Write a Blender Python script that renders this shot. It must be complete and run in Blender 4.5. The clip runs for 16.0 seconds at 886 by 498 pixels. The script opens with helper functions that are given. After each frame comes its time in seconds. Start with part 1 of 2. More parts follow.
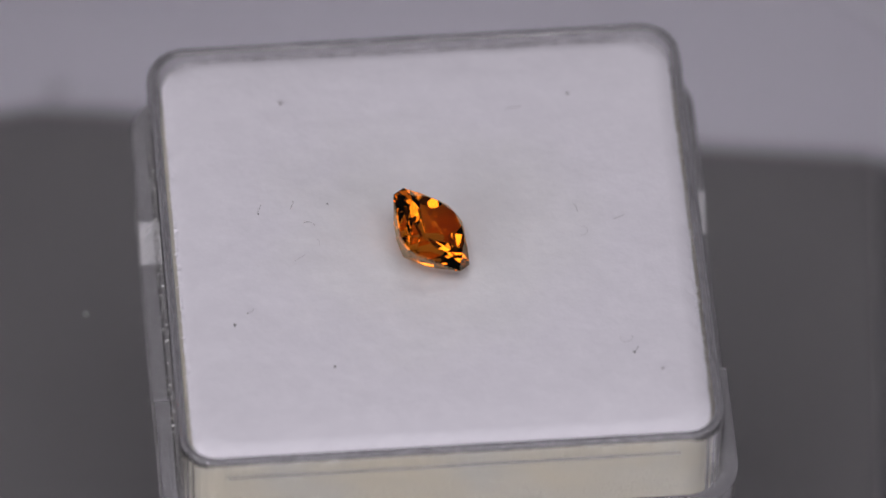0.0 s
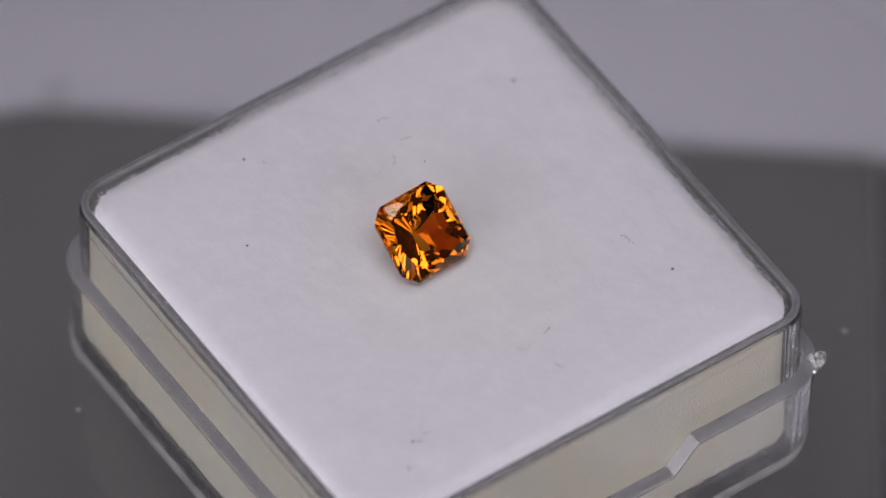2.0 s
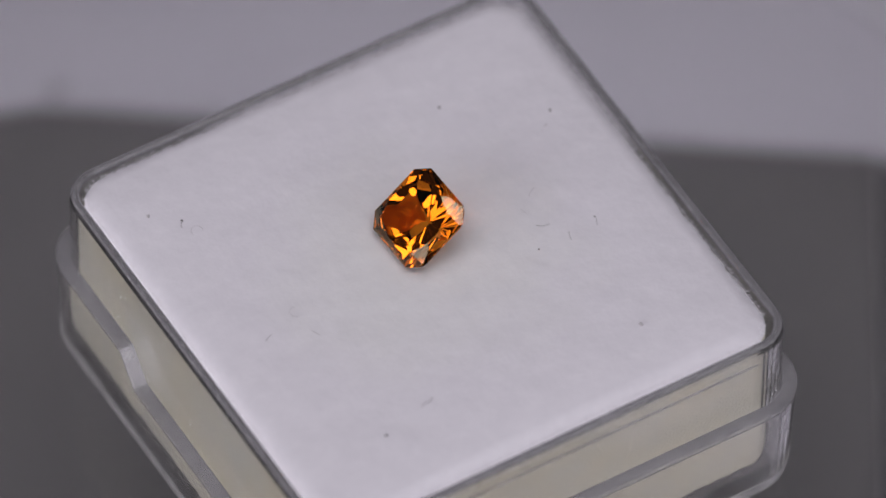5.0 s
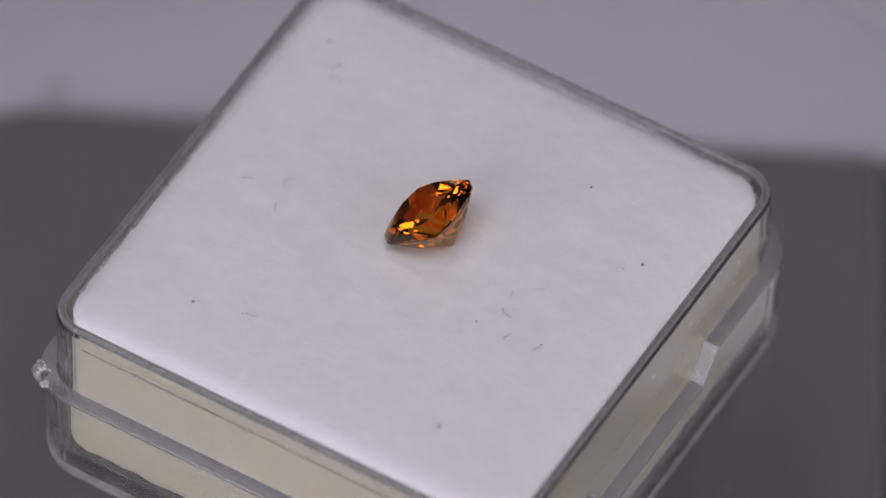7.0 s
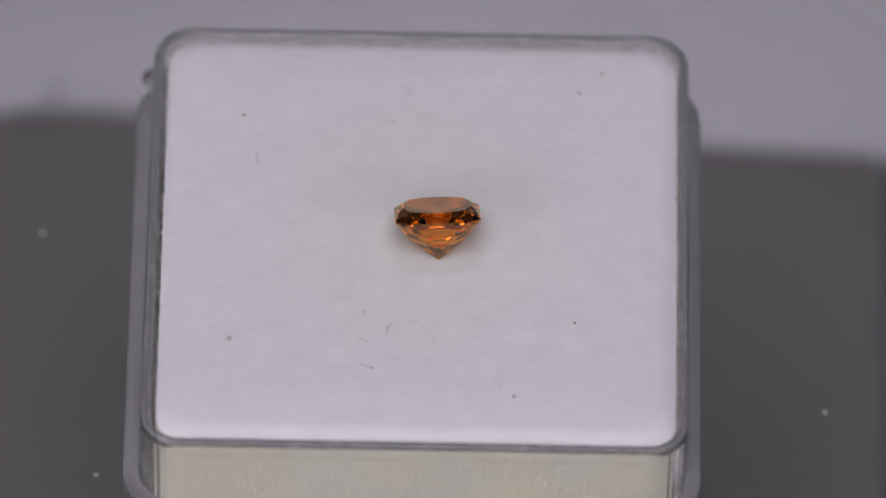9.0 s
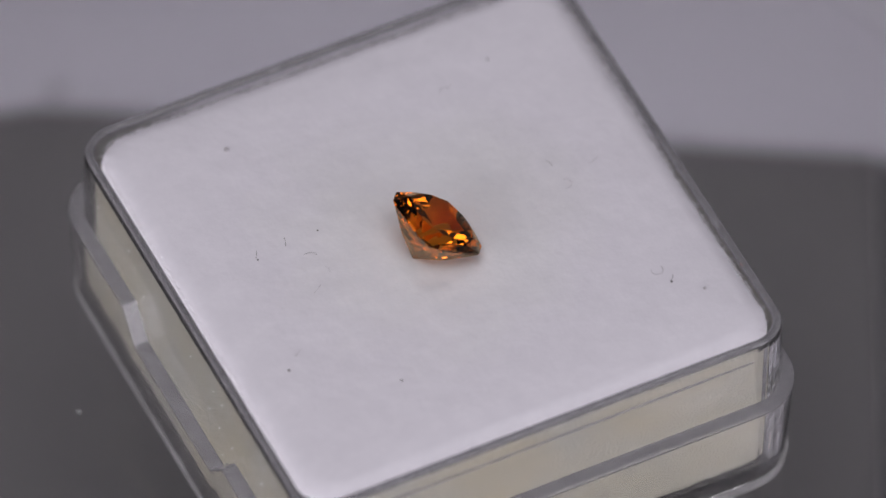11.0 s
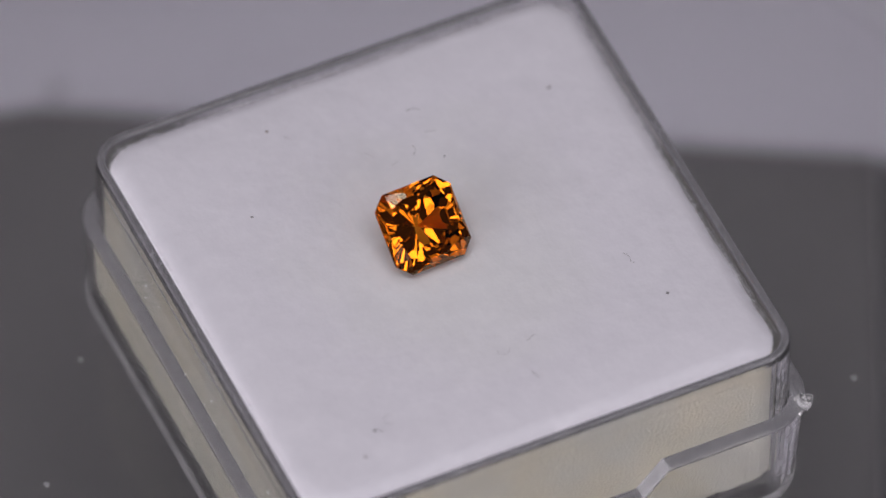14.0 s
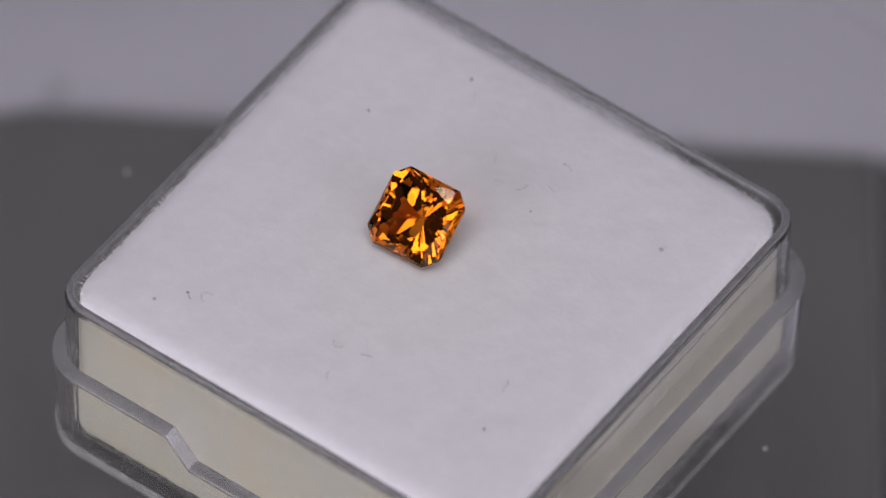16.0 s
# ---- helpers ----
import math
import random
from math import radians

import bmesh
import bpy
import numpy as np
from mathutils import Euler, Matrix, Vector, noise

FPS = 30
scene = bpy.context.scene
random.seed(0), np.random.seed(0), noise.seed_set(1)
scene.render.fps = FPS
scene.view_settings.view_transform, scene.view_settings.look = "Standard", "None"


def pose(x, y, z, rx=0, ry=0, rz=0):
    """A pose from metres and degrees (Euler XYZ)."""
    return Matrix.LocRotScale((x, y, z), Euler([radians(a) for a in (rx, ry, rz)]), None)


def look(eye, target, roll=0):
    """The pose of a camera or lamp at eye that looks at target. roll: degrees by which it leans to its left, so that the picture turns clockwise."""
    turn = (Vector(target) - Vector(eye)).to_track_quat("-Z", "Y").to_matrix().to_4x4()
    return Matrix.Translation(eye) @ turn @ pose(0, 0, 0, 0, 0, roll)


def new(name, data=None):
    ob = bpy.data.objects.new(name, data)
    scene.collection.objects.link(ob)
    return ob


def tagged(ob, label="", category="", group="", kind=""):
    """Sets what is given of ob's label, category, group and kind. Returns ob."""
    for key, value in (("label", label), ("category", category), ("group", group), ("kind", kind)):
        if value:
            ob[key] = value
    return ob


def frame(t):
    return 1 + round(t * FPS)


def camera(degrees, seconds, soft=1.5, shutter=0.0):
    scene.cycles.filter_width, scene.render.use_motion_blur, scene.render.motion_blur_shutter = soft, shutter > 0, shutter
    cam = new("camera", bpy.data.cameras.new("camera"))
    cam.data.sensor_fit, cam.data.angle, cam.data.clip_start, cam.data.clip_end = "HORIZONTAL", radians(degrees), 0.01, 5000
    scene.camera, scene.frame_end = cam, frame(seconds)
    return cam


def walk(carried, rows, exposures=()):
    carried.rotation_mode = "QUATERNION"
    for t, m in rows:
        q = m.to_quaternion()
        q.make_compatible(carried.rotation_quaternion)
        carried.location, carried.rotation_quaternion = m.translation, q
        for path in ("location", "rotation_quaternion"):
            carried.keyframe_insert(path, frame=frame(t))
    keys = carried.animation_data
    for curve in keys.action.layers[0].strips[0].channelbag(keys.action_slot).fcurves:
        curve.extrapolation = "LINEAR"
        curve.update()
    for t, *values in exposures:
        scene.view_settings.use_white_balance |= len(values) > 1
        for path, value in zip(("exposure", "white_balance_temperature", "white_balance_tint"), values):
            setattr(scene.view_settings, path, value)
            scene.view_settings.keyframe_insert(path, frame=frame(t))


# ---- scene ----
MM = 0.001
# ---- heights above the table ----
BOARD_TOP = 0.0008
DISC_BASE = 0.0300
DISC_TOP = 0.0327
FOAM_TOP = DISC_TOP + 0.0126

# ---- camera: fixed on a stand, a long macro lens ----
cam = camera(4.490, 16.0, soft=1.5)
TILT, REACH = radians(50.70), 0.64516
EYE = (0.0, -REACH * math.cos(TILT), FOAM_TOP + REACH * math.sin(TILT))
AIM = (0.000903, -0.000396, FOAM_TOP)
cam.data.dof.use_dof = True
cam.data.dof.focus_distance = 0.6445
cam.data.dof.aperture_fstop = 23.0
walk(cam, [(0.0, look(EYE, AIM, 1.092)), (16.0, look(EYE, AIM, 1.092))], exposures=[(0.0, 0.0), (16.0, 0.0)])

# ---- the turning plate: one turn in 11.713 s, clockwise from above, with the drive's small unevenness ----
TURN = 11.713
LAG = [(0, -.45), (.5, .0), (1, .3), (1.5, .55), (2, .7), (2.5, .75), (3, .85), (3.5, .6), (4, .2), (5, -.6), (6, -1.35), (6.5, -1.3),
       (7, -1.2), (7.5, -.95), (8, -.35), (8.5, .35), (8.8, .65), (9.5, .55), (10.2, -.3), (10.8, -.85), (11.5, -.75), (12, -.75),
       (12.5, -.4), (13, -.1), (13.5, 0), (14, .3), (14.5, .55), (15, .67), (15.5, .7), (16, .35)]
SLIP_X = [(0, -.17), (.5, -.25), (1, -.2), (1.5, -.06), (2, -.04), (3.5, -.06), (4.2, 0), (6.3, .15), (7, .07), (7.5, .01), (11.5, 0),
          (12.5, .06), (13, .08), (14.5, .07), (15.5, .01), (16, -.01)]
SLIP_Y = [(0, -.19), (1, -.19), (2, -.28), (3.5, -.21), (6.3, -.04), (7, -.02), (8, .08), (8.7, .12), (10.8, .08), (12, .1), (13, .18), (16, .2)]


def between(t, rows):
    return float(np.interp(t, *zip(*rows)))


def turned(t):
    """The plate's turn and place at t, about the axle."""
    a = -360.0 * t / TURN + between(t, LAG)
    return pose(between(t, SLIP_X) * MM, between(t, SLIP_Y) * MM, 0, 0, 0, a)


# ---- light: a lamp-lit studio ----
world = bpy.data.worlds.new("studio")
scene.world = world
world.use_nodes = True
world.node_tree.nodes["Background"].inputs[0].default_value = (0.55, 0.51, 0.58, 1)
world.node_tree.nodes["Background"].inputs[1].default_value = 0.055


def softbox(name, eye, target, wide, high, watts, tone=(1, 1, 1)):
    data = bpy.data.lights.new(name, "AREA")
    data.shape, data.size, data.size_y, data.energy, data.color = "RECTANGLE", wide, high, watts, tone
    ob = new(name, data)
    ob.matrix_world = look(eye, target)
    return ob


TONE = (0.970, 0.928, 1.000)
softbox("softbox_rear", (0.0, 0.11, 0.60), (0, 0, FOAM_TOP), 0.14, 0.10, 0.20, TONE)
softbox("softbox_over", (-0.02, -0.205, 0.635), (0, 0, FOAM_TOP), 0.52, 0.22, 1.56, TONE)
softbox("softbox_west", (-0.39, -0.42, 0.25), (0, 0, FOAM_TOP), 0.44, 0.24, 0.97, TONE)
softbox("softbox_east", (0.39, -0.42, 0.25), (0, 0, FOAM_TOP), 0.44, 0.24, 0.62, TONE)
softbox("softbox_low", (-0.06, -0.58, 0.25), (0, 0, FOAM_TOP), 0.40, 0.26, 0.20, TONE)


# ---- materials ----
def mat(name):
    m = bpy.data.materials.new(name)
    m.use_nodes = True
    n = m.node_tree.nodes
    return m, n, m.node_tree.links, n["Principled BSDF"]


def noise_node(n, l, scale, detail=4.0, rough=0.6):
    co = n.new("ShaderNodeTexCoord")
    t = n.new("ShaderNodeTexNoise")
    t.inputs["Scale"].default_value, t.inputs["Detail"].default_value, t.inputs["Roughness"].default_value = scale, detail, rough
    l.new(co.outputs["Object"], t.inputs["Vector"])
    return t


def ramp(n, l, source, stops):
    r = n.new("ShaderNodeValToRGB")
    while len(r.color_ramp.elements) < len(stops):
        r.color_ramp.elements.new(0.5)
    for e, (at, c) in zip(r.color_ramp.elements, stops):
        e.position, e.color = at, (*c, 1)
    l.new(source, r.inputs["Fac"])
    return r


def bump(n, l, source, p, strength, distance, chain=None):
    b = n.new("ShaderNodeBump")
    b.inputs["Strength"].default_value, b.inputs["Distance"].default_value = strength, distance
    l.new(source, b.inputs["Height"])
    if chain:
        l.new(chain.outputs["Normal"], b.inputs["Normal"])
    l.new(b.outputs["Normal"], p.inputs["Normal"])
    return b


def mottled(name, low, high, scale, roughness, grain=None, relief=0.2, depth=0.0002):
    m, n, l, p = mat(name)
    a = noise_node(n, l, scale)
    c = ramp(n, l, a.outputs["Fac"], [(0.35, low), (0.65, high)])
    l.new(c.outputs["Color"], p.inputs["Base Color"])
    p.inputs["Roughness"].default_value = roughness
    g = noise_node(n, l, grain or scale * 12, 6.0, 0.7)
    bump(n, l, g.outputs["Fac"], p, relief, depth)
    return m


def foam_top_material():
    """White foam, a little yellower in its middle, with soft dents."""
    m, n, l, p = mat("white_foam")
    co = n.new("ShaderNodeTexCoord")
    flat = n.new("ShaderNodeVectorMath")
    flat.operation = "MULTIPLY"
    flat.inputs[1].default_value = (1 / 0.0147, 1 / 0.0147, 0)
    l.new(co.outputs["Object"], flat.inputs[0])
    far = n.new("ShaderNodeVectorMath")
    far.operation = "LENGTH"
    l.new(flat.outputs["Vector"], far.inputs[0])
    a = noise_node(n, l, 210.0, 4.0, 0.62)
    add = n.new("ShaderNodeMath")
    add.operation = "MULTIPLY_ADD"
    add.inputs[1].default_value = 0.55
    l.new(a.outputs["Fac"], add.inputs[0])
    l.new(far.outputs["Value"], add.inputs[2])
    c = ramp(n, l, add.outputs["Value"], [(0.25, (0.80, 0.80, 0.785)), (1.0, (0.815, 0.793, 0.840))])
    fleck = noise_node(n, l, 620.0, 5.0, 0.7)
    spots = ramp(n, l, fleck.outputs["Fac"], [(0.30, (0.965, 0.965, 0.967)), (0.50, (0.995, 0.995, 0.995)), (0.72, (1.04, 1.04, 1.035))])
    mix = n.new("ShaderNodeMix")
    mix.data_type, mix.blend_type = "RGBA", "MULTIPLY"
    mix.inputs["Factor"].default_value = 1.0
    l.new(c.outputs["Color"], mix.inputs["A"])
    l.new(spots.outputs["Color"], mix.inputs["B"])
    l.new(mix.outputs["Result"], p.inputs["Base Color"])
    p.inputs["Roughness"].default_value = 0.95
    p.inputs["Specular IOR Level"].default_value = 0.1
    p.inputs["Sheen Weight"].default_value = 0.15
    wide = noise_node(n, l, 330.0, 2.0, 0.5)
    mid = noise_node(n, l, 900.0, 3.0, 0.6)
    fine = noise_node(n, l, 5000.0, 5.0, 0.7)
    b1 = bump(n, l, wide.outputs["Fac"], p, 0.32, 0.0004)
    b2 = bump(n, l, mid.outputs["Fac"], p, 0.28, 0.00016, b1)
    bump(n, l, fine.outputs["Fac"], p, 0.12, 0.00006, b2)
    return m


def foam_side_material():
    m, n, l, p = mat("cream_foam_cells")
    stain = noise_node(n, l, 140.0, 3.0)
    grain = noise_node(n, l, 4500.0, 6.0, 0.8)
    c1 = ramp(n, l, stain.outputs["Fac"], [(0.35, (0.53, 0.515, 0.455)), (0.68, (0.575, 0.525, 0.405))])
    # the top stop paints glints into the colour as sparse bright specks
    c2 = ramp(n, l, grain.outputs["Fac"], [(0.32, (0.76, 0.76, 0.75)), (0.48, (0.98, 0.98, 0.98)), (0.60, (1.06, 1.06, 1.07)), (0.68, (1.45, 1.45, 1.5))])
    mix = n.new("ShaderNodeMix")
    mix.data_type, mix.blend_type = "RGBA", "MULTIPLY"
    mix.inputs["Factor"].default_value = 1.0
    l.new(c1.outputs["Color"], mix.inputs["A"])
    l.new(c2.outputs["Color"], mix.inputs["B"])
    l.new(mix.outputs["Result"], p.inputs["Base Color"])
    v = n.new("ShaderNodeTexVoronoi")
    v.inputs["Scale"].default_value = 6000.0
    co = n.new("ShaderNodeTexCoord")
    l.new(co.outputs["Object"], v.inputs["Vector"])
    p.inputs["Roughness"].default_value = 0.45
    bump(n, l, v.outputs["Distance"], p, 0.6, 0.0001)
    return m


def clear_material(name, tint, ior, rough=0.0):
    m = bpy.data.materials.new(name)
    m.use_nodes = True
    n, l = m.node_tree.nodes, m.node_tree.links
    n.remove(n["Principled BSDF"])
    g = n.new("ShaderNodeBsdfGlass")
    g.inputs["Color"].default_value = (*tint, 1)
    g.inputs["IOR"].default_value, g.inputs["Roughness"].default_value = ior, rough
    l.new(g.outputs["BSDF"], n["Material Output"].inputs["Surface"])
    return m


def hazy_material(name, tint, ior, least=0.03, most=0.10, dust=(0.60, 0.59, 0.60)):
    """Clear moulded plastic with a faint haze of fine scratches; also painted rim tones."""
    m = clear_material(name, tint, ior, 0.01)
    n, l = m.node_tree.nodes, m.node_tree.links
    glass = n["Glass BSDF"]
    d = n.new("ShaderNodeBsdfDiffuse")
    d.inputs["Color"].default_value = (*dust, 1)
    a = noise_node(n, l, 700.0, 6.0, 0.75)
    r = n.new("ShaderNodeMapRange")
    r.inputs["From Min"].default_value, r.inputs["From Max"].default_value = 0.35, 0.75
    r.inputs["To Min"].default_value, r.inputs["To Max"].default_value = least, most
    l.new(a.outputs["Fac"], r.inputs["Value"])
    x = n.new("ShaderNodeMixShader")
    l.new(r.outputs["Result"], x.inputs["Fac"])
    l.new(glass.outputs["BSDF"], x.inputs[1])
    l.new(d.outputs["BSDF"], x.inputs[2])
    l.new(x.outputs["Shader"], n["Material Output"].inputs["Surface"])
    return m


def gem_material():
    """A deep amber stone: light is tinted on its way in and out, and a little at every inner reflection."""
    m = bpy.data.materials.new("amber_orange_gem")
    m.use_nodes = True
    n, l = m.node_tree.nodes, m.node_tree.links
    n.remove(n["Principled BSDF"])
    bent = n.new("ShaderNodeBsdfRefraction")
    bent.inputs["Color"].default_value = (0.970, 0.525, 0.140, 1)
    bent.inputs["IOR"].default_value, bent.inputs["Roughness"].default_value = 1.80, 0.0
    gloss = n.new("ShaderNodeBsdfAnisotropic")
    gloss.inputs["Color"].default_value = (0.982, 0.86, 0.62, 1)
    gloss.inputs["Roughness"].default_value = 0.0
    fresnel = n.new("ShaderNodeFresnel")
    fresnel.inputs["IOR"].default_value = 1.80
    x = n.new("ShaderNodeMixShader")
    l.new(fresnel.outputs["Fac"], x.inputs["Fac"])
    l.new(bent.outputs["BSDF"], x.inputs[1])
    l.new(gloss.outputs["BSDF"], x.inputs[2])
    l.new(x.outputs["Shader"], n["Material Output"].inputs["Surface"])
    return m


WHITE_FOAM, CREAM_FOAM = foam_top_material(), foam_side_material()
ACRYLIC = hazy_material("clear_acrylic", (0.975, 0.975, 0.97), 1.47, 0.012, 0.05)
SCUFF_SHEEN = hazy_material("scuff_and_sheen_acrylic", (0.97, 0.97, 0.97), 1.45, 0.18, 0.42, (0.75, 0.74, 0.75))
RIM_GREY = hazy_material("refraction_grey_acrylic", (0.90, 0.90, 0.90), 1.47, 0.25, 0.60, (0.29, 0.285, 0.30))
GLINT = mottled("white_glints", (0.75, 0.75, 0.72), (0.9, 0.9, 0.88), 4000.0, 0.25)
FUZZ = mottled("white_foam_fibres", (0.80, 0.79, 0.82), (0.86, 0.85, 0.88), 4000.0, 0.95)
FOOT_PALE = hazy_material("whitish_acrylic", (0.97, 0.97, 0.97), 1.47, 0.08, 0.26, (0.70, 0.69, 0.70))
PLATE_GLASS = clear_material("plate_glass", (0.99, 0.99, 0.99), 1.46)
GEM = gem_material()
TABLE_GREY = mottled("pale_grey_laminate", (0.318, 0.307, 0.342), (0.355, 0.343, 0.376), 9.0, 0.55)
BOARD_GREY = mottled("charcoal_board", (0.075, 0.072, 0.074), (0.086, 0.083, 0.085), 30.0, 0.6)
MATT_BLACK = mottled("matt_black", (0.035, 0.034, 0.036), (0.05, 0.048, 0.05), 60.0, 0.7)
CORD_GREY = mottled("grey_cord", (0.33, 0.32, 0.35), (0.38, 0.37, 0.40), 60.0, 0.6)
HUB_GREY = mottled("hub_plastic", (0.10, 0.10, 0.105), (0.13, 0.13, 0.135), 60.0, 0.5)
LINT = mottled("dark_lint", (0.16, 0.15, 0.15), (0.27, 0.26, 0.26), 4000.0, 0.9)
LINT_PALE = mottled("grey_lint", (0.46, 0.44, 0.45), (0.60, 0.58, 0.60), 4000.0, 0.9)
# dust on the plate; also colours the shade specks at the box's foot
DUST_SHADE = mottled("dust_and_shade_grey", (0.22, 0.22, 0.23), (0.38, 0.38, 0.38), 4000.0, 0.8)


# ---- mesh helpers ----
def mesh_from(bm, name, *materials):
    me = bpy.data.meshes.new(name)
    bmesh.ops.recalc_face_normals(bm, faces=bm.faces)
    bm.to_mesh(me)
    bm.free()
    for m in materials:
        me.materials.append(m)
    return me


def part(name, bm, material, parent, label=""):
    ob = new(name, mesh_from(bm, name, material))
    ob.parent = parent
    return tagged(ob, label)


def rounded_square(half, radius, steps=8):
    pts = []
    for k in range(4):
        cx, cy = [(1, 1), (-1, 1), (-1, -1), (1, -1)][k]
        for i in range(steps + 1):
            a = math.pi / 2 * (k + i / steps)
            pts.append((cx * (half - radius) + radius * math.cos(a), cy * (half - radius) + radius * math.sin(a)))
    return pts


def loft(bm, rings, closed_ends=(True, True), loop=False):
    """Joins rings of equally many points with quads."""
    vs = [[bm.verts.new(p) for p in ring] for ring in rings]
    pairs = list(zip(vs, vs[1:])) + ([(vs[-1], vs[0])] if loop else [])
    for a, b in pairs:
        for i in range(len(a)):
            j = (i + 1) % len(a)
            bm.faces.new((a[i], a[j], b[j], b[i]))
    if not loop:
        if closed_ends[0]:
            bm.faces.new(vs[0][::-1])
        if closed_ends[1]:
            bm.faces.new(vs[-1])
    return bm


def smooth(ob, angle=40):
    """Rounds the shading of small faces; long flat faces keep their own plane."""
    bm = bmesh.new()
    bm.from_mesh(ob.data)
    for f in bm.faces:
        f.smooth = True
    for e in bm.edges:
        long_face = any(max(k.calc_length() for k in f.edges) > 0.006 for f in e.link_faces)
        e.smooth = not (long_face or (len(e.link_faces) == 2 and e.calc_face_angle() > radians(angle)))
    bm.to_mesh(ob.data)
    bm.free()
    return ob


# ---- table, board, cord ----
def build_table():
    bm = bmesh.new()
    ring = [(x, y) for x, y in rounded_square(1.2, 0.02)]
    loft(bm, [[(x, y, -0.03) for x, y in ring], [(x, y, -0.001) for x, y in ring], [(x * 0.9992, y * 0.9992, 0.0) for x, y in ring]])
    ob = new("table_top", mesh_from(bm, "table_top", TABLE_GREY))
    tagged(ob, "pale lavender-grey smooth table surface", "table", kind="structure")
    bm = bmesh.new()
    ring = [(-0.17, -0.12), (0.0277, -0.12), (0.0281, 0.0432), (-0.0245, 0.0460), (-0.0280, 0.0452), (-0.17, 0.0470)]
    loft(bm, [[(x, y, 0.0) for x, y in ring], [(x, y, BOARD_TOP) for x, y in ring]])
    board = new("base_board", mesh_from(bm, "base_board", BOARD_GREY))
    tagged(board, "matte charcoal-grey board lying on the pale table", "board")
    # black strip along the board's right edge
    bm = bmesh.new()
    ring = [(0.0279, -0.12), (0.040, -0.12), (0.040, 0.0421), (0.0283, 0.0428)]
    loft(bm, [[(x, y, 0.0) for x, y in ring], [(x, y, BOARD_TOP) for x, y in ring]])
    edge_strip = new("rubber_strip", mesh_from(bm, "rubber_strip", MATT_BLACK))
    tagged(edge_strip, "black strip along the charcoal board's edge", "rubber strip")


def build_cord():
    cu = bpy.data.curves.new("cord", "CURVE")
    cu.dimensions, cu.bevel_depth, cu.bevel_resolution = "3D", 0.0006, 3
    sp = cu.splines.new("BEZIER")
    pts = [(0.012, 0.0655, 0.0006), (0.0257, 0.0572, 0.0006), (0.0289, 0.0544, 0.0006), (0.050, 0.030, 0.0006)]
    sp.bezier_points.add(len(pts) - 1)
    for b, p in zip(sp.bezier_points, pts):
        b.co, b.handle_left_type, b.handle_right_type = p, "AUTO", "AUTO"
    cu.materials.append(CORD_GREY)
    ob = new("cord", cu)
    tagged(ob, "thin pale grey cord lying on the table", "cord")


MOVING = []


def riding(ob, dx=0.0, dy=0.0, z=0.0, rz=0.0, spin=None):
    """Marks a thing that turns with the plate."""
    MOVING.append((ob, spin or pose(dx, dy, z, 0, 0, rz)))
    return ob


# ---- glass turning plate ----
def build_turntable():
    root = new("turntable")
    tagged(root, "clear glass turntable plate on a grey hub", "turntable")
    bm = bmesh.new()
    n, r = 96, 0.060
    h = DISC_TOP - DISC_BASE
    rings = []
    for rr, z in ((r - 0.0004, 0), (r, 0.0004), (r, h - 0.0004), (r - 0.0004, h)):
        rings.append([(rr * math.cos(2 * math.pi * i / n), rr * math.sin(2 * math.pi * i / n), z + DISC_BASE) for i in range(n)])
    loft(bm, rings)
    d = part("plate", bm, PLATE_GLASS, root, "clear glass plate")
    d.visible_shadow = False
    bm = bmesh.new()
    rings = []
    for rr, z in ((0.012, BOARD_TOP), (0.012, 0.008), (0.005, 0.010), (0.005, 0.027), (0.009, 0.028), (0.009, DISC_BASE)):
        rings.append([(rr * math.cos(2 * math.pi * i / 48), rr * math.sin(2 * math.pi * i / 48), z) for i in range(48)])
    loft(bm, rings)
    part("hub", bm, HUB_GREY, root, "dark grey plastic hub")
    riding(root)


# ---- the box ----
BOX_TURN = 5.9
BOX_AT = pose(0.00047, 0.00060, 0, 0, 0, BOX_TURN)


def wall_ring(half, radius, z):
    return [(x, y, z) for x, y in rounded_square(half, radius)]


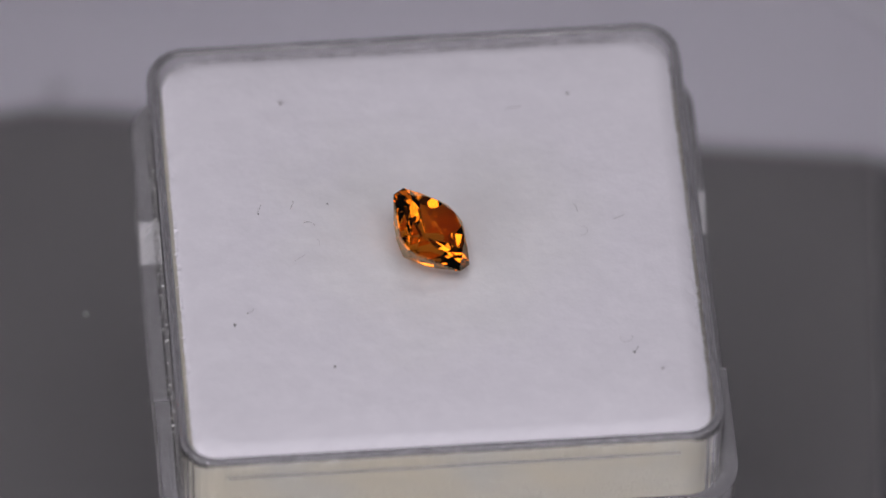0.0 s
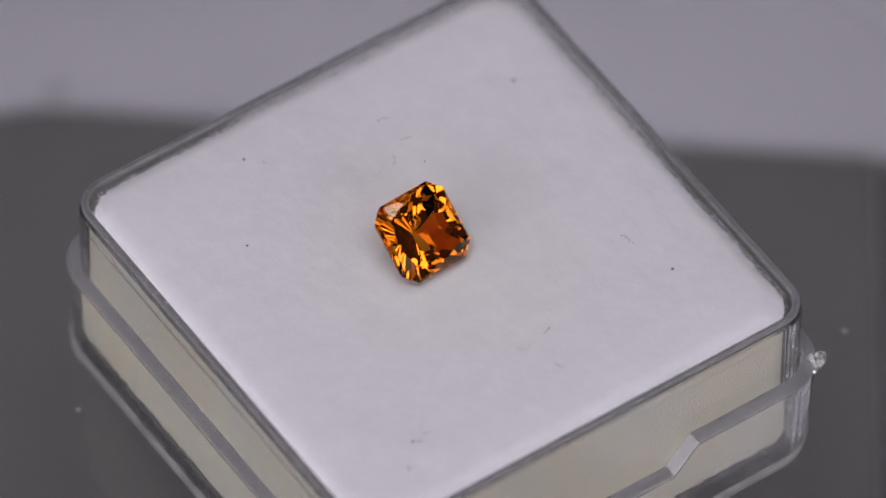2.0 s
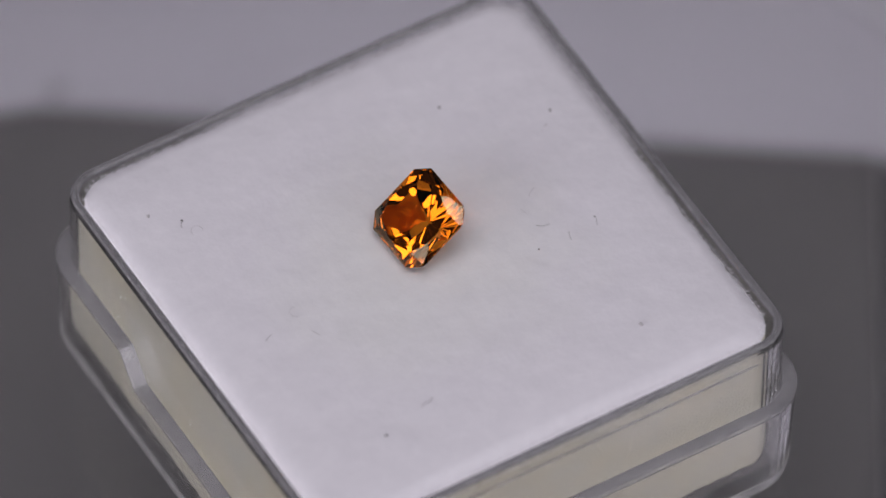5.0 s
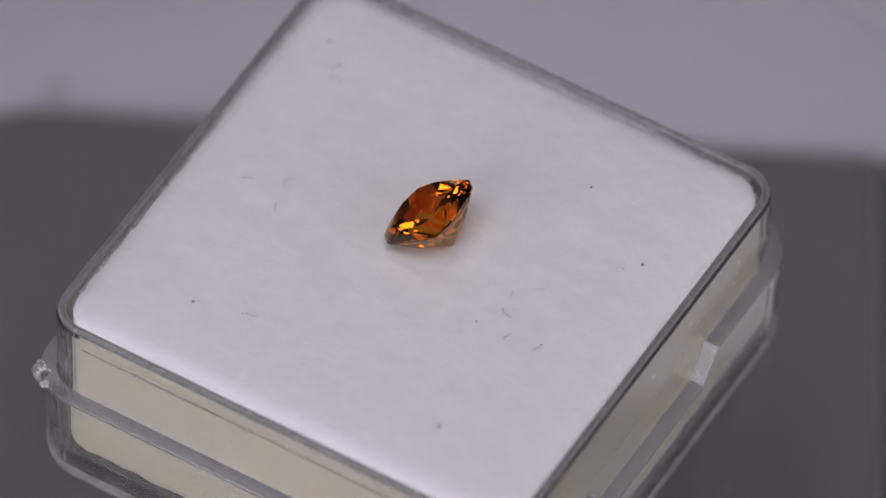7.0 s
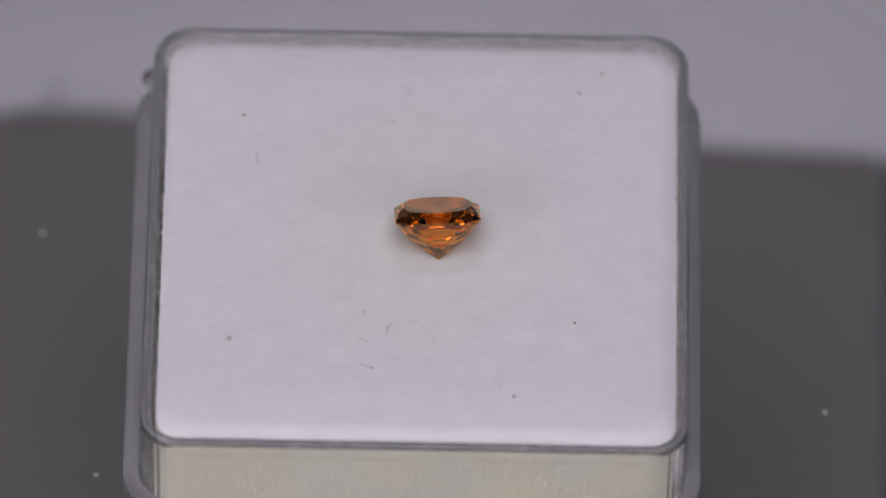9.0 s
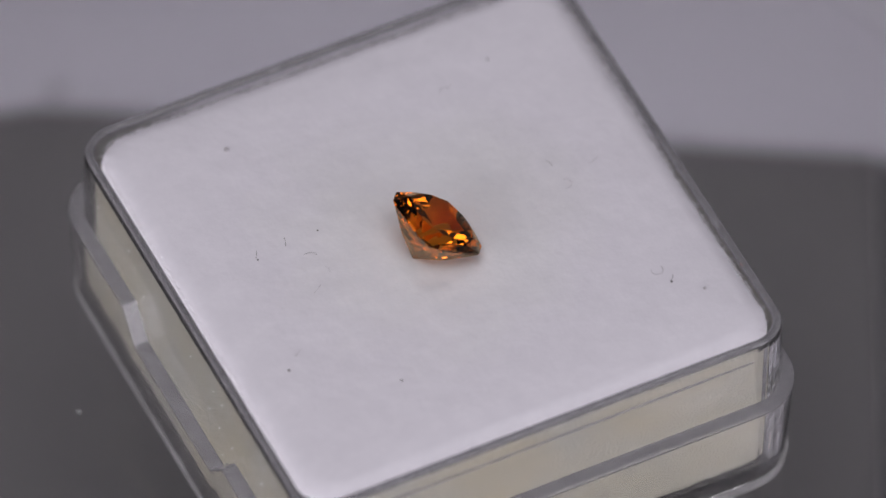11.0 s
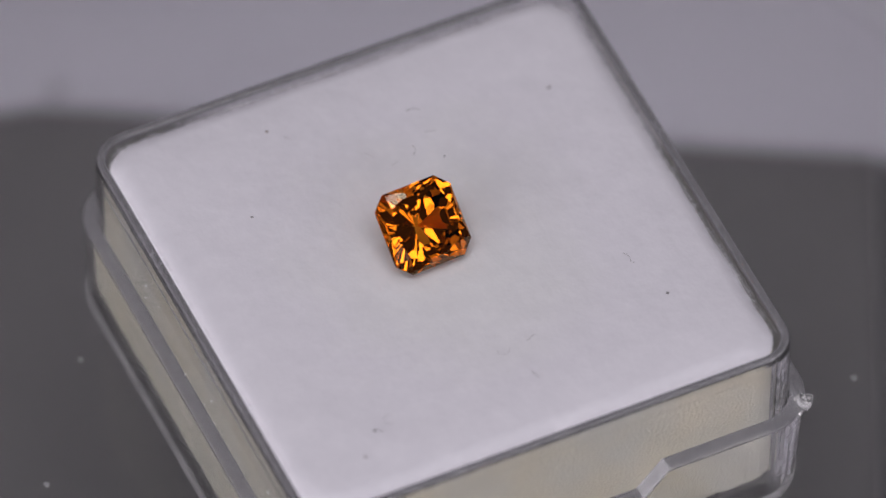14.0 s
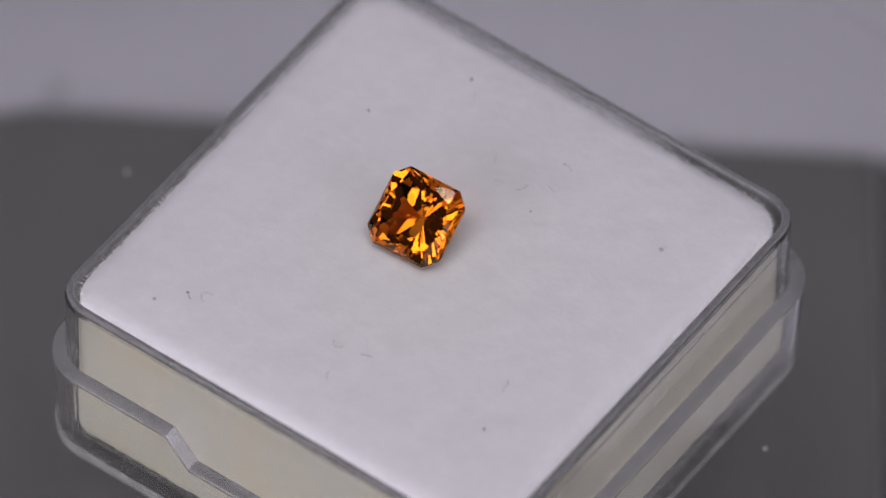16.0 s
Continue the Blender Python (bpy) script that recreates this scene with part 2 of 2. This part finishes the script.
def build_box():
    root = new("gem_box")
    tagged(root, "small square clear acrylic gem box, open on top", "box")
    base = DISC_TOP
    rim = FOAM_TOP - 0.00012
    # inner tray: walls and floor
    bm = bmesh.new()
    out, inn, r = 0.01548, 0.01494, 0.0022
    loft(bm, [wall_ring(out, r, base + 0.0010), wall_ring(out, r, rim - 0.00048), wall_ring(out - 0.00005, r, rim - 0.00024), wall_ring(out - 0.00014, r - 0.00010, rim - 0.00008),
              wall_ring(out - 0.00026, r - 0.00020, rim), wall_ring(inn + 0.00010, r - 0.00035, rim), wall_ring(inn, r - 0.00045, rim - 0.00010),
              wall_ring(inn, r - 0.00045, base + 0.0016)])
    tray = part("tray", bm, ACRYLIC, root)
    # lip round the tray's mouth, painted grey for the dark surroundings it refracts
    bm = bmesh.new()
    loft(bm, [wall_ring(out - 0.00009, r, rim - 0.00016), wall_ring(out - 0.00025, r - 0.00020, rim + 0.00003),
              wall_ring(inn + 0.00008, r - 0.0004, rim + 0.00003), wall_ring(inn - 0.00003, r - 0.0005, rim - 0.00012), wall_ring(inn - 0.00003, r - 0.0005, rim - 0.00030)], loop=True)
    part("lip", bm, RIM_GREY, tray, "moulded lip, tinted grey for the dark surroundings it refracts")
    # outer cover, pushed on from below: a floor, walls, and a rim with a thumb notch on two sides
    out, inn, r = 0.01638, 0.01556, 0.0032
    seam, drop, run, flat = FOAM_TOP - 0.00535, 0.0019, 0.0016, 0.0050

    def edge(half, radius):
        pts = []
        arcs = rounded_square(half, radius)
        marks = [-flat - run, -flat, flat, flat + run]
        for k in range(4):
            pts += arcs[9 * k:9 * k + 9]
            if k == 1:
                pts += [(-half, y) for y in marks[::-1]]
            if k == 3:
                pts += [(half, y) for y in marks]
        return [(x, y + 0.0001) for x, y in pts]

    def top(x, y):
        y -= 0.0001
        if abs(x) < 0.0146 or abs(y) > flat + run - 1e-6:
            return seam
        return seam - drop if abs(y) < flat + 1e-6 else seam

    bm = bmesh.new()
    rings = [[(x, y, base) for x, y in edge(out - 0.0005, r)], [(x, y, base + 0.0003) for x, y in edge(out - 0.0002, r)],
             [(x, y, top(x, y) - 0.0001) for x, y in edge(out, r)], [(x, y, top(x, y)) for x, y in edge(out - 0.0001, r)],
             [(x, y, top(x, y)) for x, y in edge(inn, r - 0.0008)], [(x, y, base + 0.0009) for x, y in edge(inn, r - 0.0008)]]
    loft(bm, rings)
    cover = part("cover", bm, ACRYLIC, root)
    # edge along the cover's mouth, in the same painted refraction grey
    bm = bmesh.new()
    loft(bm, [[(x, y, top(x, y) - 0.00022) for x, y in edge(out + 0.00002, r)], [(x, y, top(x, y) - 0.00008) for x, y in edge(out + 0.00002, r)],
              [(x, y, top(x, y) + 0.00002) for x, y in edge(out - 0.0001, r)], [(x, y, top(x, y) + 0.00002) for x, y in edge(inn - 0.00002, r - 0.0008)],
              [(x, y, top(x, y) - 0.00022) for x, y in edge(inn - 0.00002, r - 0.0008)]], loop=True)
    part("mouth_edge", bm, RIM_GREY, cover, "edge with a thumb notch, its refraction painted in as grey")
    # whitish foot of the cover
    bm = bmesh.new()
    loft(bm, [wall_ring(out - 0.00050, r, base), wall_ring(out - 0.00016, r, base + 0.00028), wall_ring(out - 0.00010, r, base + 0.00105),
              wall_ring(out - 0.00022, r, base + 0.00110), wall_ring(out - 0.00080, r - 0.0004, base + 0.00020)], loop=True)
    part("foot_edge", bm, FOOT_PALE, cover, "whitish bottom edge")
    # slopes at the ends of the thumb notches, their reflection painted as pale haze
    for sx in (-1, 1):
        for sy in (-1, 1):
            bm = bmesh.new()
            a, b = (flat, seam - drop), (flat + run, seam)
            rings = []
            for lift in (0.00001, 0.00006):
                rings.append([(sx * x, sy * y + 0.0001, z + lift) for x, (y, z) in
                              ((out + 0.00004, a), (out + 0.00004, b), (inn - 0.00004, b), (inn - 0.00004, a))])
            loft(bm, rings)
            part("notch_slope", bm, SCUFF_SHEEN, cover, "slope of the thumb notch, whitened with a painted reflection")
    # moulded line along the tray's plain sides
    for sy in (-1, 1):
        bm = bmesh.new()
        y0, z0 = sy * 0.01548, FOAM_TOP - 0.0014
        rings = []
        for x, w in ((-0.0128, 0.00001), (-0.009, 0.000035), (0.009, 0.000035), (0.0128, 0.00001)):
            rings.append([(x, y0 - sy * 0.0001, z0 - w), (x, y0 + sy * 0.00005, z0 - w), (x, y0 + sy * 0.00005, z0 + w), (x, y0 - sy * 0.0001, z0 + w)])
        loft(bm, rings)
        part("moulded_line", bm, RIM_GREY, tray, "thin grey moulded line")
    # beads between tray and cover standing for glints, and for shade at the foot
    rng = random.Random(11)
    for name, material, label, count, low, high, lean in (("grains", GLINT, "pale beads standing in for glints on the walls", 200, 0.0012, 0.0110, 1.0),
                                                          # shade where the foam meets the cover, built as dark specks
                                                          ("grit", DUST_SHADE, "dark specks standing in for shade along the foot", 260, 0.0009, 0.0045, 3.0)):
        bm = bmesh.new()
        for _ in range(count):
            side, u = rng.randrange(4), rng.uniform(-0.0138, 0.0138)
            z = base + low + (high - low) * rng.random() ** lean
            c, d = [(1, 0), (0, 1), (-1, 0), (0, -1)][side]
            size = rng.uniform(0.016, 0.052) * MM if name == "grains" else rng.uniform(0.02, 0.06) * MM
            bmesh.ops.create_icosphere(bm, subdivisions=1, radius=size, matrix=Matrix.Translation((c * 0.01551 - d * u, d * 0.01551 + c * u, z)))
        tagged(part(name, bm, material, tray, label), kind="stuff")
    # broken corner of the cover's rim
    for n, (size, tall, at) in enumerate(((0.00052, 1.4, (0.01545, 0.01560, seam + 0.0003)), (0.00028, 0.8, (0.01500, 0.01600, seam - 0.0001)))):
        bm = bmesh.new()
        bmesh.ops.create_icosphere(bm, subdivisions=2, radius=size)
        for v in bm.verts:
            v.co += Vector(noise.noise_vector(v.co * 0.9 / size + Vector((n * 7.0, 0, 0)))) * size * 0.6
            v.co.z *= tall
        bmesh.ops.translate(bm, verts=bm.verts, vec=at)
        part("chip", bm, SCUFF_SHEEN if n else ACRYLIC, cover, "chipped whitish splinter of acrylic")
    for ob in root.children_recursive:
        smooth(ob, 40)
        ob.visible_shadow = False
    riding(root, spin=BOX_AT)


FOAM_HALF = 0.01470


def sag(k):
    """How far the foam's top lies below its middle, k of the way out to its edge."""
    return 0.00028 * max(0.0, (k - 0.74) / 0.26) ** 1.8


def foam_z(x, y):
    """The height of the foam's top at a place on the plate."""
    p = (BOX_AT @ pose(0.00004, -0.00010, 0)).inverted() @ Vector((x, y, 0))
    return FOAM_TOP - sag(max(abs(p.x), abs(p.y)) / FOAM_HALF)


def build_foam():
    bm = bmesh.new()
    half, r = FOAM_HALF, 0.0019
    rng = random.Random(5)
    pts = []
    sq = rounded_square(half, r, 10)
    # resample the outline finely and roughen it, as cut foam
    for i in range(len(sq)):
        (x0, y0), (x1, y1) = sq[i], sq[(i + 1) % len(sq)]
        d = math.hypot(x1 - x0, y1 - y0)
        m = max(1, int(d / 0.00025))
        for j in range(m):
            pts.append((x0 + (x1 - x0) * j / m, y0 + (y1 - y0) * j / m))
    low, high = DISC_TOP + 0.0018, FOAM_TOP
    joint = high - 0.0019

    def ring(z, grow, rough):
        out = []
        for x, y in pts:
            sway = 0.00007 * noise.noise(Vector((x, y, 0)) * 900) if rough > 0.00002 else 0.0
            k = 1 + (grow + sway + rng.uniform(-rough, rough)) / half
            out.append((x * k, y * k, z + rng.uniform(-rough, rough) * 0.5))
        return out

    root = new("foam_pad")
    tagged(root, "white foam pad with cream cut sides, filling the box", "foam pad")
    loft(bm, [ring(low, -0.00012, 0.00006), ring(low + 0.0004, 0, 0.00003)] + [ring(low + (joint - low) * k / 5, 0, 0.000004) for k in range(1, 5)]
         + [ring(joint - 0.0001, 0, 0.000003), ring(joint - 0.00001, 0, 0.000003)])
    part("core", bm, CREAM_FOAM, root, "cream-coloured cut foam core")
    bm = bmesh.new()
    rings = [ring(joint, 0, 0.000003), ring(joint + 0.0001, 0, 0.000003), ring(joint + 0.0005, 0, 0.000006), ring(high - 0.0010, 0, 0.00001),
             ring(high - 0.00076, -0.00004, 0.00005), ring(high - 0.00055, -0.00013, 0.00007), ring(high - 0.00040, -0.00032, 0.00005)]
    for k in (0.955, 0.93, 0.90, 0.87, 0.83, 0.79, 0.74):
        rings.append([(x * k, y * k, high - sag(k)) for x, y in pts])
    loft(bm, rings)
    for f in bm.faces:
        f.material_index = 1 if f.calc_center_median().z < high - 0.00095 else 0
        f.smooth = True
    sheet = new("top_sheet", mesh_from(bm, "top_sheet", WHITE_FOAM, CREAM_FOAM))
    sheet.parent = root
    tagged(sheet, "soft white foam top sheet")
    # loose fibres standing out of the cut edge
    verts, faces = [], []
    for x, y in pts:
        for _ in range(6):
            k = 1 - rng.uniform(0.0, 0.0003) / half
            a, ln, w = math.atan2(y, x) + rng.uniform(-1.1, 1.1), rng.uniform(0.00010, 0.00034), 0.000016
            z = high - rng.uniform(0.00048, 0.00070)
            c, d, n = math.cos(a), math.sin(a), len(verts)
            verts += [(x * k - d * w, y * k + c * w, z), (x * k + d * w, y * k - c * w, z), (x * k, y * k, z + 2 * w),
                      (x * k + c * ln, y * k + d * ln, z + rng.uniform(-0.00003, 0.00016))]
            faces += [(n, n + 1, n + 3), (n + 1, n + 2, n + 3), (n + 2, n, n + 3), (n, n + 2, n + 1)]
    me = bpy.data.meshes.new("edge_fuzz")
    me.from_pydata(verts, [], faces)
    me.materials.append(FUZZ)
    fuzz = new("edge_fuzz", me)
    fuzz.parent = root
    tagged(fuzz, "frayed white fibres of the cut edge", kind="stuff")
    riding(root, spin=BOX_AT @ pose(0.00004, -0.00010, 0))


# ---- the gem: a square brilliant with cut corners, lying on a pavilion face ----
def build_gem():
    s = 0.00244
    bm = bmesh.new()
    bmesh.ops.create_cube(bm, size=0.02)

    def cut(normal, point):
        n = Vector(normal).normalized()
        bmesh.ops.bisect_plane(bm, geom=bm.verts[:] + bm.edges[:] + bm.faces[:], dist=1e-8, plane_co=point, plane_no=n, clear_outer=True)
        open_edges = [e for e in bm.edges if e.is_boundary]
        if open_edges:
            bmesh.ops.contextual_create(bm, geom=open_edges)

    def facet(azimuth, slope, point):
        a, q = radians(azimuth), radians(slope)
        cut((math.cos(a) * math.sin(q), math.sin(a) * math.sin(q), math.cos(q)), point)

    def rim(azimuth, reach, z):
        a = radians(azimuth)
        return (reach * math.cos(a), reach * math.sin(a), z)

    corner, deep = s * 1.187, s * 1.09
    for k in range(4):
        cut((math.cos(k * math.pi / 2), math.sin(k * math.pi / 2), 0), rim(90 * k, s, 0))
        cut((math.cos((k + .5) * math.pi / 2), math.sin((k + .5) * math.pi / 2), 0), rim(90 * k + 45, corner, 0))
    g = s * 0.025
    cut((0, 0, 1), (0, 0, s * 0.239))
    for k in range(4):
        facet(90 * k, 54.7, rim(90 * k, s, g))
        facet(90 * k, 33.6, rim(90 * k, s * 0.90, g + s * 0.141))
        facet(90 * k + 45, 36.55, rim(90 * k + 45, corner, g))
        for d in (-17.6, 17.6):
            facet(90 * k + d, 33.55, rim(90 * k + d, s * 1.172, g))
        for d in (-20, 20):
            facet(90 * k + d, 27.5, rim(90 * k + d, s * 0.80, s * 0.239))
    for k in range(4):
        facet(90 * k, 180 - 57.7, rim(90 * k, s, -g))
        facet(90 * k + 45, 180 - 64, rim(90 * k + 45, corner, -g))
        for d in (-20, 20):
            facet(90 * k + d, 180 - 51.7, rim(90 * k + d, s * 1.172, -g))
        for d, slope in ((0, 40.0), (45, 41.2), (9, 39.6), (20, 39.5), (33, 39.9)):
            for side in ((1,) if d in (0, 45) else (-1, 1)):
                facet(90 * k + side * d, 180 - slope, (0, 0, -deep))
    for slope, turns, off in ((45.0, (0,), 0.016), (46.6, (-24, 24), 0.04), (44.2, (45,), 0.005)):
        for k in range(4):
            for d in turns:
                a, q = radians(90 * k + d), radians(180 - slope)
                n = Vector((math.cos(a) * math.sin(q), math.sin(a) * math.sin(q), math.cos(q)))
                reach = max(v.co.dot(n) for v in bm.verts)
                cut(n, n * (reach - off * s))
    bmesh.ops.remove_doubles(bm, verts=bm.verts, dist=1e-7)
    lean = 36.8
    # the table faces along the box's first side
    turn = pose(0, 0, 0, 0, 0, 9.0) @ pose(0, 0, 0, -1.05, 0, 0) @ pose(0, 0, 0, 0, lean, 0)
    bmesh.ops.transform(bm, matrix=turn, verts=bm.verts)
    low = min(v.co.z for v in bm.verts)
    ob = new("gemstone", mesh_from(bm, "gemstone", GEM))
    tagged(ob, "faceted amber-orange square gem with cut corners, lying tilted on foam", "gemstone")
    riding(ob, 0.00038, -0.000505, FOAM_TOP - low - 0.00008)


# ---- lint and dust ----
def build_speck(x, y, size, material, base, name, label):
    rng = random.Random(int((x * 7 + y * 13) * 1000))
    bm = bmesh.new()
    bmesh.ops.create_icosphere(bm, subdivisions=2, radius=size)
    for v in bm.verts:
        v.co = v.co * (1 + rng.uniform(-.35, .35))
        v.co.z *= 0.6
    low = min(v.co.z for v in bm.verts)
    ob = new(name, mesh_from(bm, name, material))
    tagged(ob, label, "dust speck", group="specks of dust")
    riding(ob, x * MM, y * MM, (foam_z(x * MM, y * MM) if base == FOAM_TOP else base) - low - size * 0.08, rng.uniform(0, 360))


def build_fibre(x, y, length, bend, turn, material, label):
    cu = bpy.data.curves.new("lint_fibre", "CURVE")
    cu.dimensions, cu.bevel_depth, cu.bevel_resolution = "3D", 0.000010, 1
    sp = cu.splines.new("POLY")
    n = 14
    sp.points.add(n - 1)
    px, py, a = 0.0, 0.0, -bend / 2
    for i in range(n):
        sp.points[i].co = (px, py, 0.00002 + 0.00006 * math.sin(math.pi * i / (n - 1)), 1)
        px, py, a = px + length / n * math.cos(a), py + length / n * math.sin(a), a + bend / n
    cu.materials.append(material)
    ob = new("lint_fibre", cu)
    tagged(ob, label, "lint fibre", group="lint fibres on the foam")
    riding(ob, x * MM, y * MM, foam_z(x * MM, y * MM), turn)


def build_debris():
    # added dark dot on the table in place of dust on the camera's sensor
    bm = bmesh.new()
    bmesh.ops.create_icosphere(bm, subdivisions=2, radius=0.00038)
    for v in bm.verts:
        v.co.z *= 0.5
    low = min(v.co.z for v in bm.verts)
    crumb = new("crumb", mesh_from(bm, "crumb", MATT_BLACK))
    crumb.location = (-0.0235, 0.0479, -low)
    tagged(crumb, "tiny dark dot on the pale table, standing in for sensor dust", "crumb")
    dark = "tiny dark speck of dust on the white foam"
    for x, y, size, m in ((-8.53, 10.31, .13, LINT_PALE), (13.69, -8.54, .09, LINT_PALE), (8.02, 11.6, .075, LINT), (-10.62, -6.17, .08, LINT),
                          (-4.87, -9.0, .07, LINT), (-9.92, -5.28, .05, LINT_PALE), (12.08, -7.45, .06, LINT), (5.26, 10.56, .05, LINT_PALE),
                          (-5.61, 2.92, .05, LINT), (-9.55, 2.05, .055, LINT)):
        build_speck(x, y, size * MM, m, FOAM_TOP, "dust_speck", dark)
    thin = "short curled grey lint fibre on the white foam"
    for x, y, ln, bend, turn, m in ((11.3, -6.2, .0016, 4.6, 20, LINT_PALE), (12.0, -7.4, .0006, 1.2, 60, LINT), (8.87, 1.01, .0013, 3.6, 100, LINT_PALE),
                                    (10.81, 2.36, .0007, 1.0, 30, LINT), (8.7, 2.83, .0007, .8, 120, LINT), (-6.24, 1.24, .0009, 1.6, 170, LINT),
                                    (-7.73, 2.45, .0007, .6, 80, LINT), (-5.95, -.21, .0006, .5, 110, LINT_PALE), (-7.36, -1.34, .0008, .4, 40, LINT_PALE),
                                    (5.2, 10.4, .0009, 1.4, 200, LINT), (-9.6, 2.2, .0006, .3, 70, LINT), (-9.9, -5.3, .0006, .8, 50, LINT_PALE)):
        build_fibre(x, y, ln, bend, turn, m, thin)
    pale = "pale grain of dust on the glass plate"
    for x, y, size in ((-19.65, 4.54, .13), (.43, -23.25, .16), (8.0, 23.5, .17), (-9.42, 17.94, .15), (-7.72, -18.57, .13)):
        build_speck(x, y, size * MM, DUST_SHADE, DISC_TOP, "dust_grain", pale)


def motions():
    times = [k * 0.5 for k in range(33)]
    for ob, rest in MOVING:
        walk(ob, [(t, turned(t) @ rest) for t in times])


build_table()
build_cord()
build_turntable()
build_box()
build_foam()
build_gem()
build_debris()
motions()
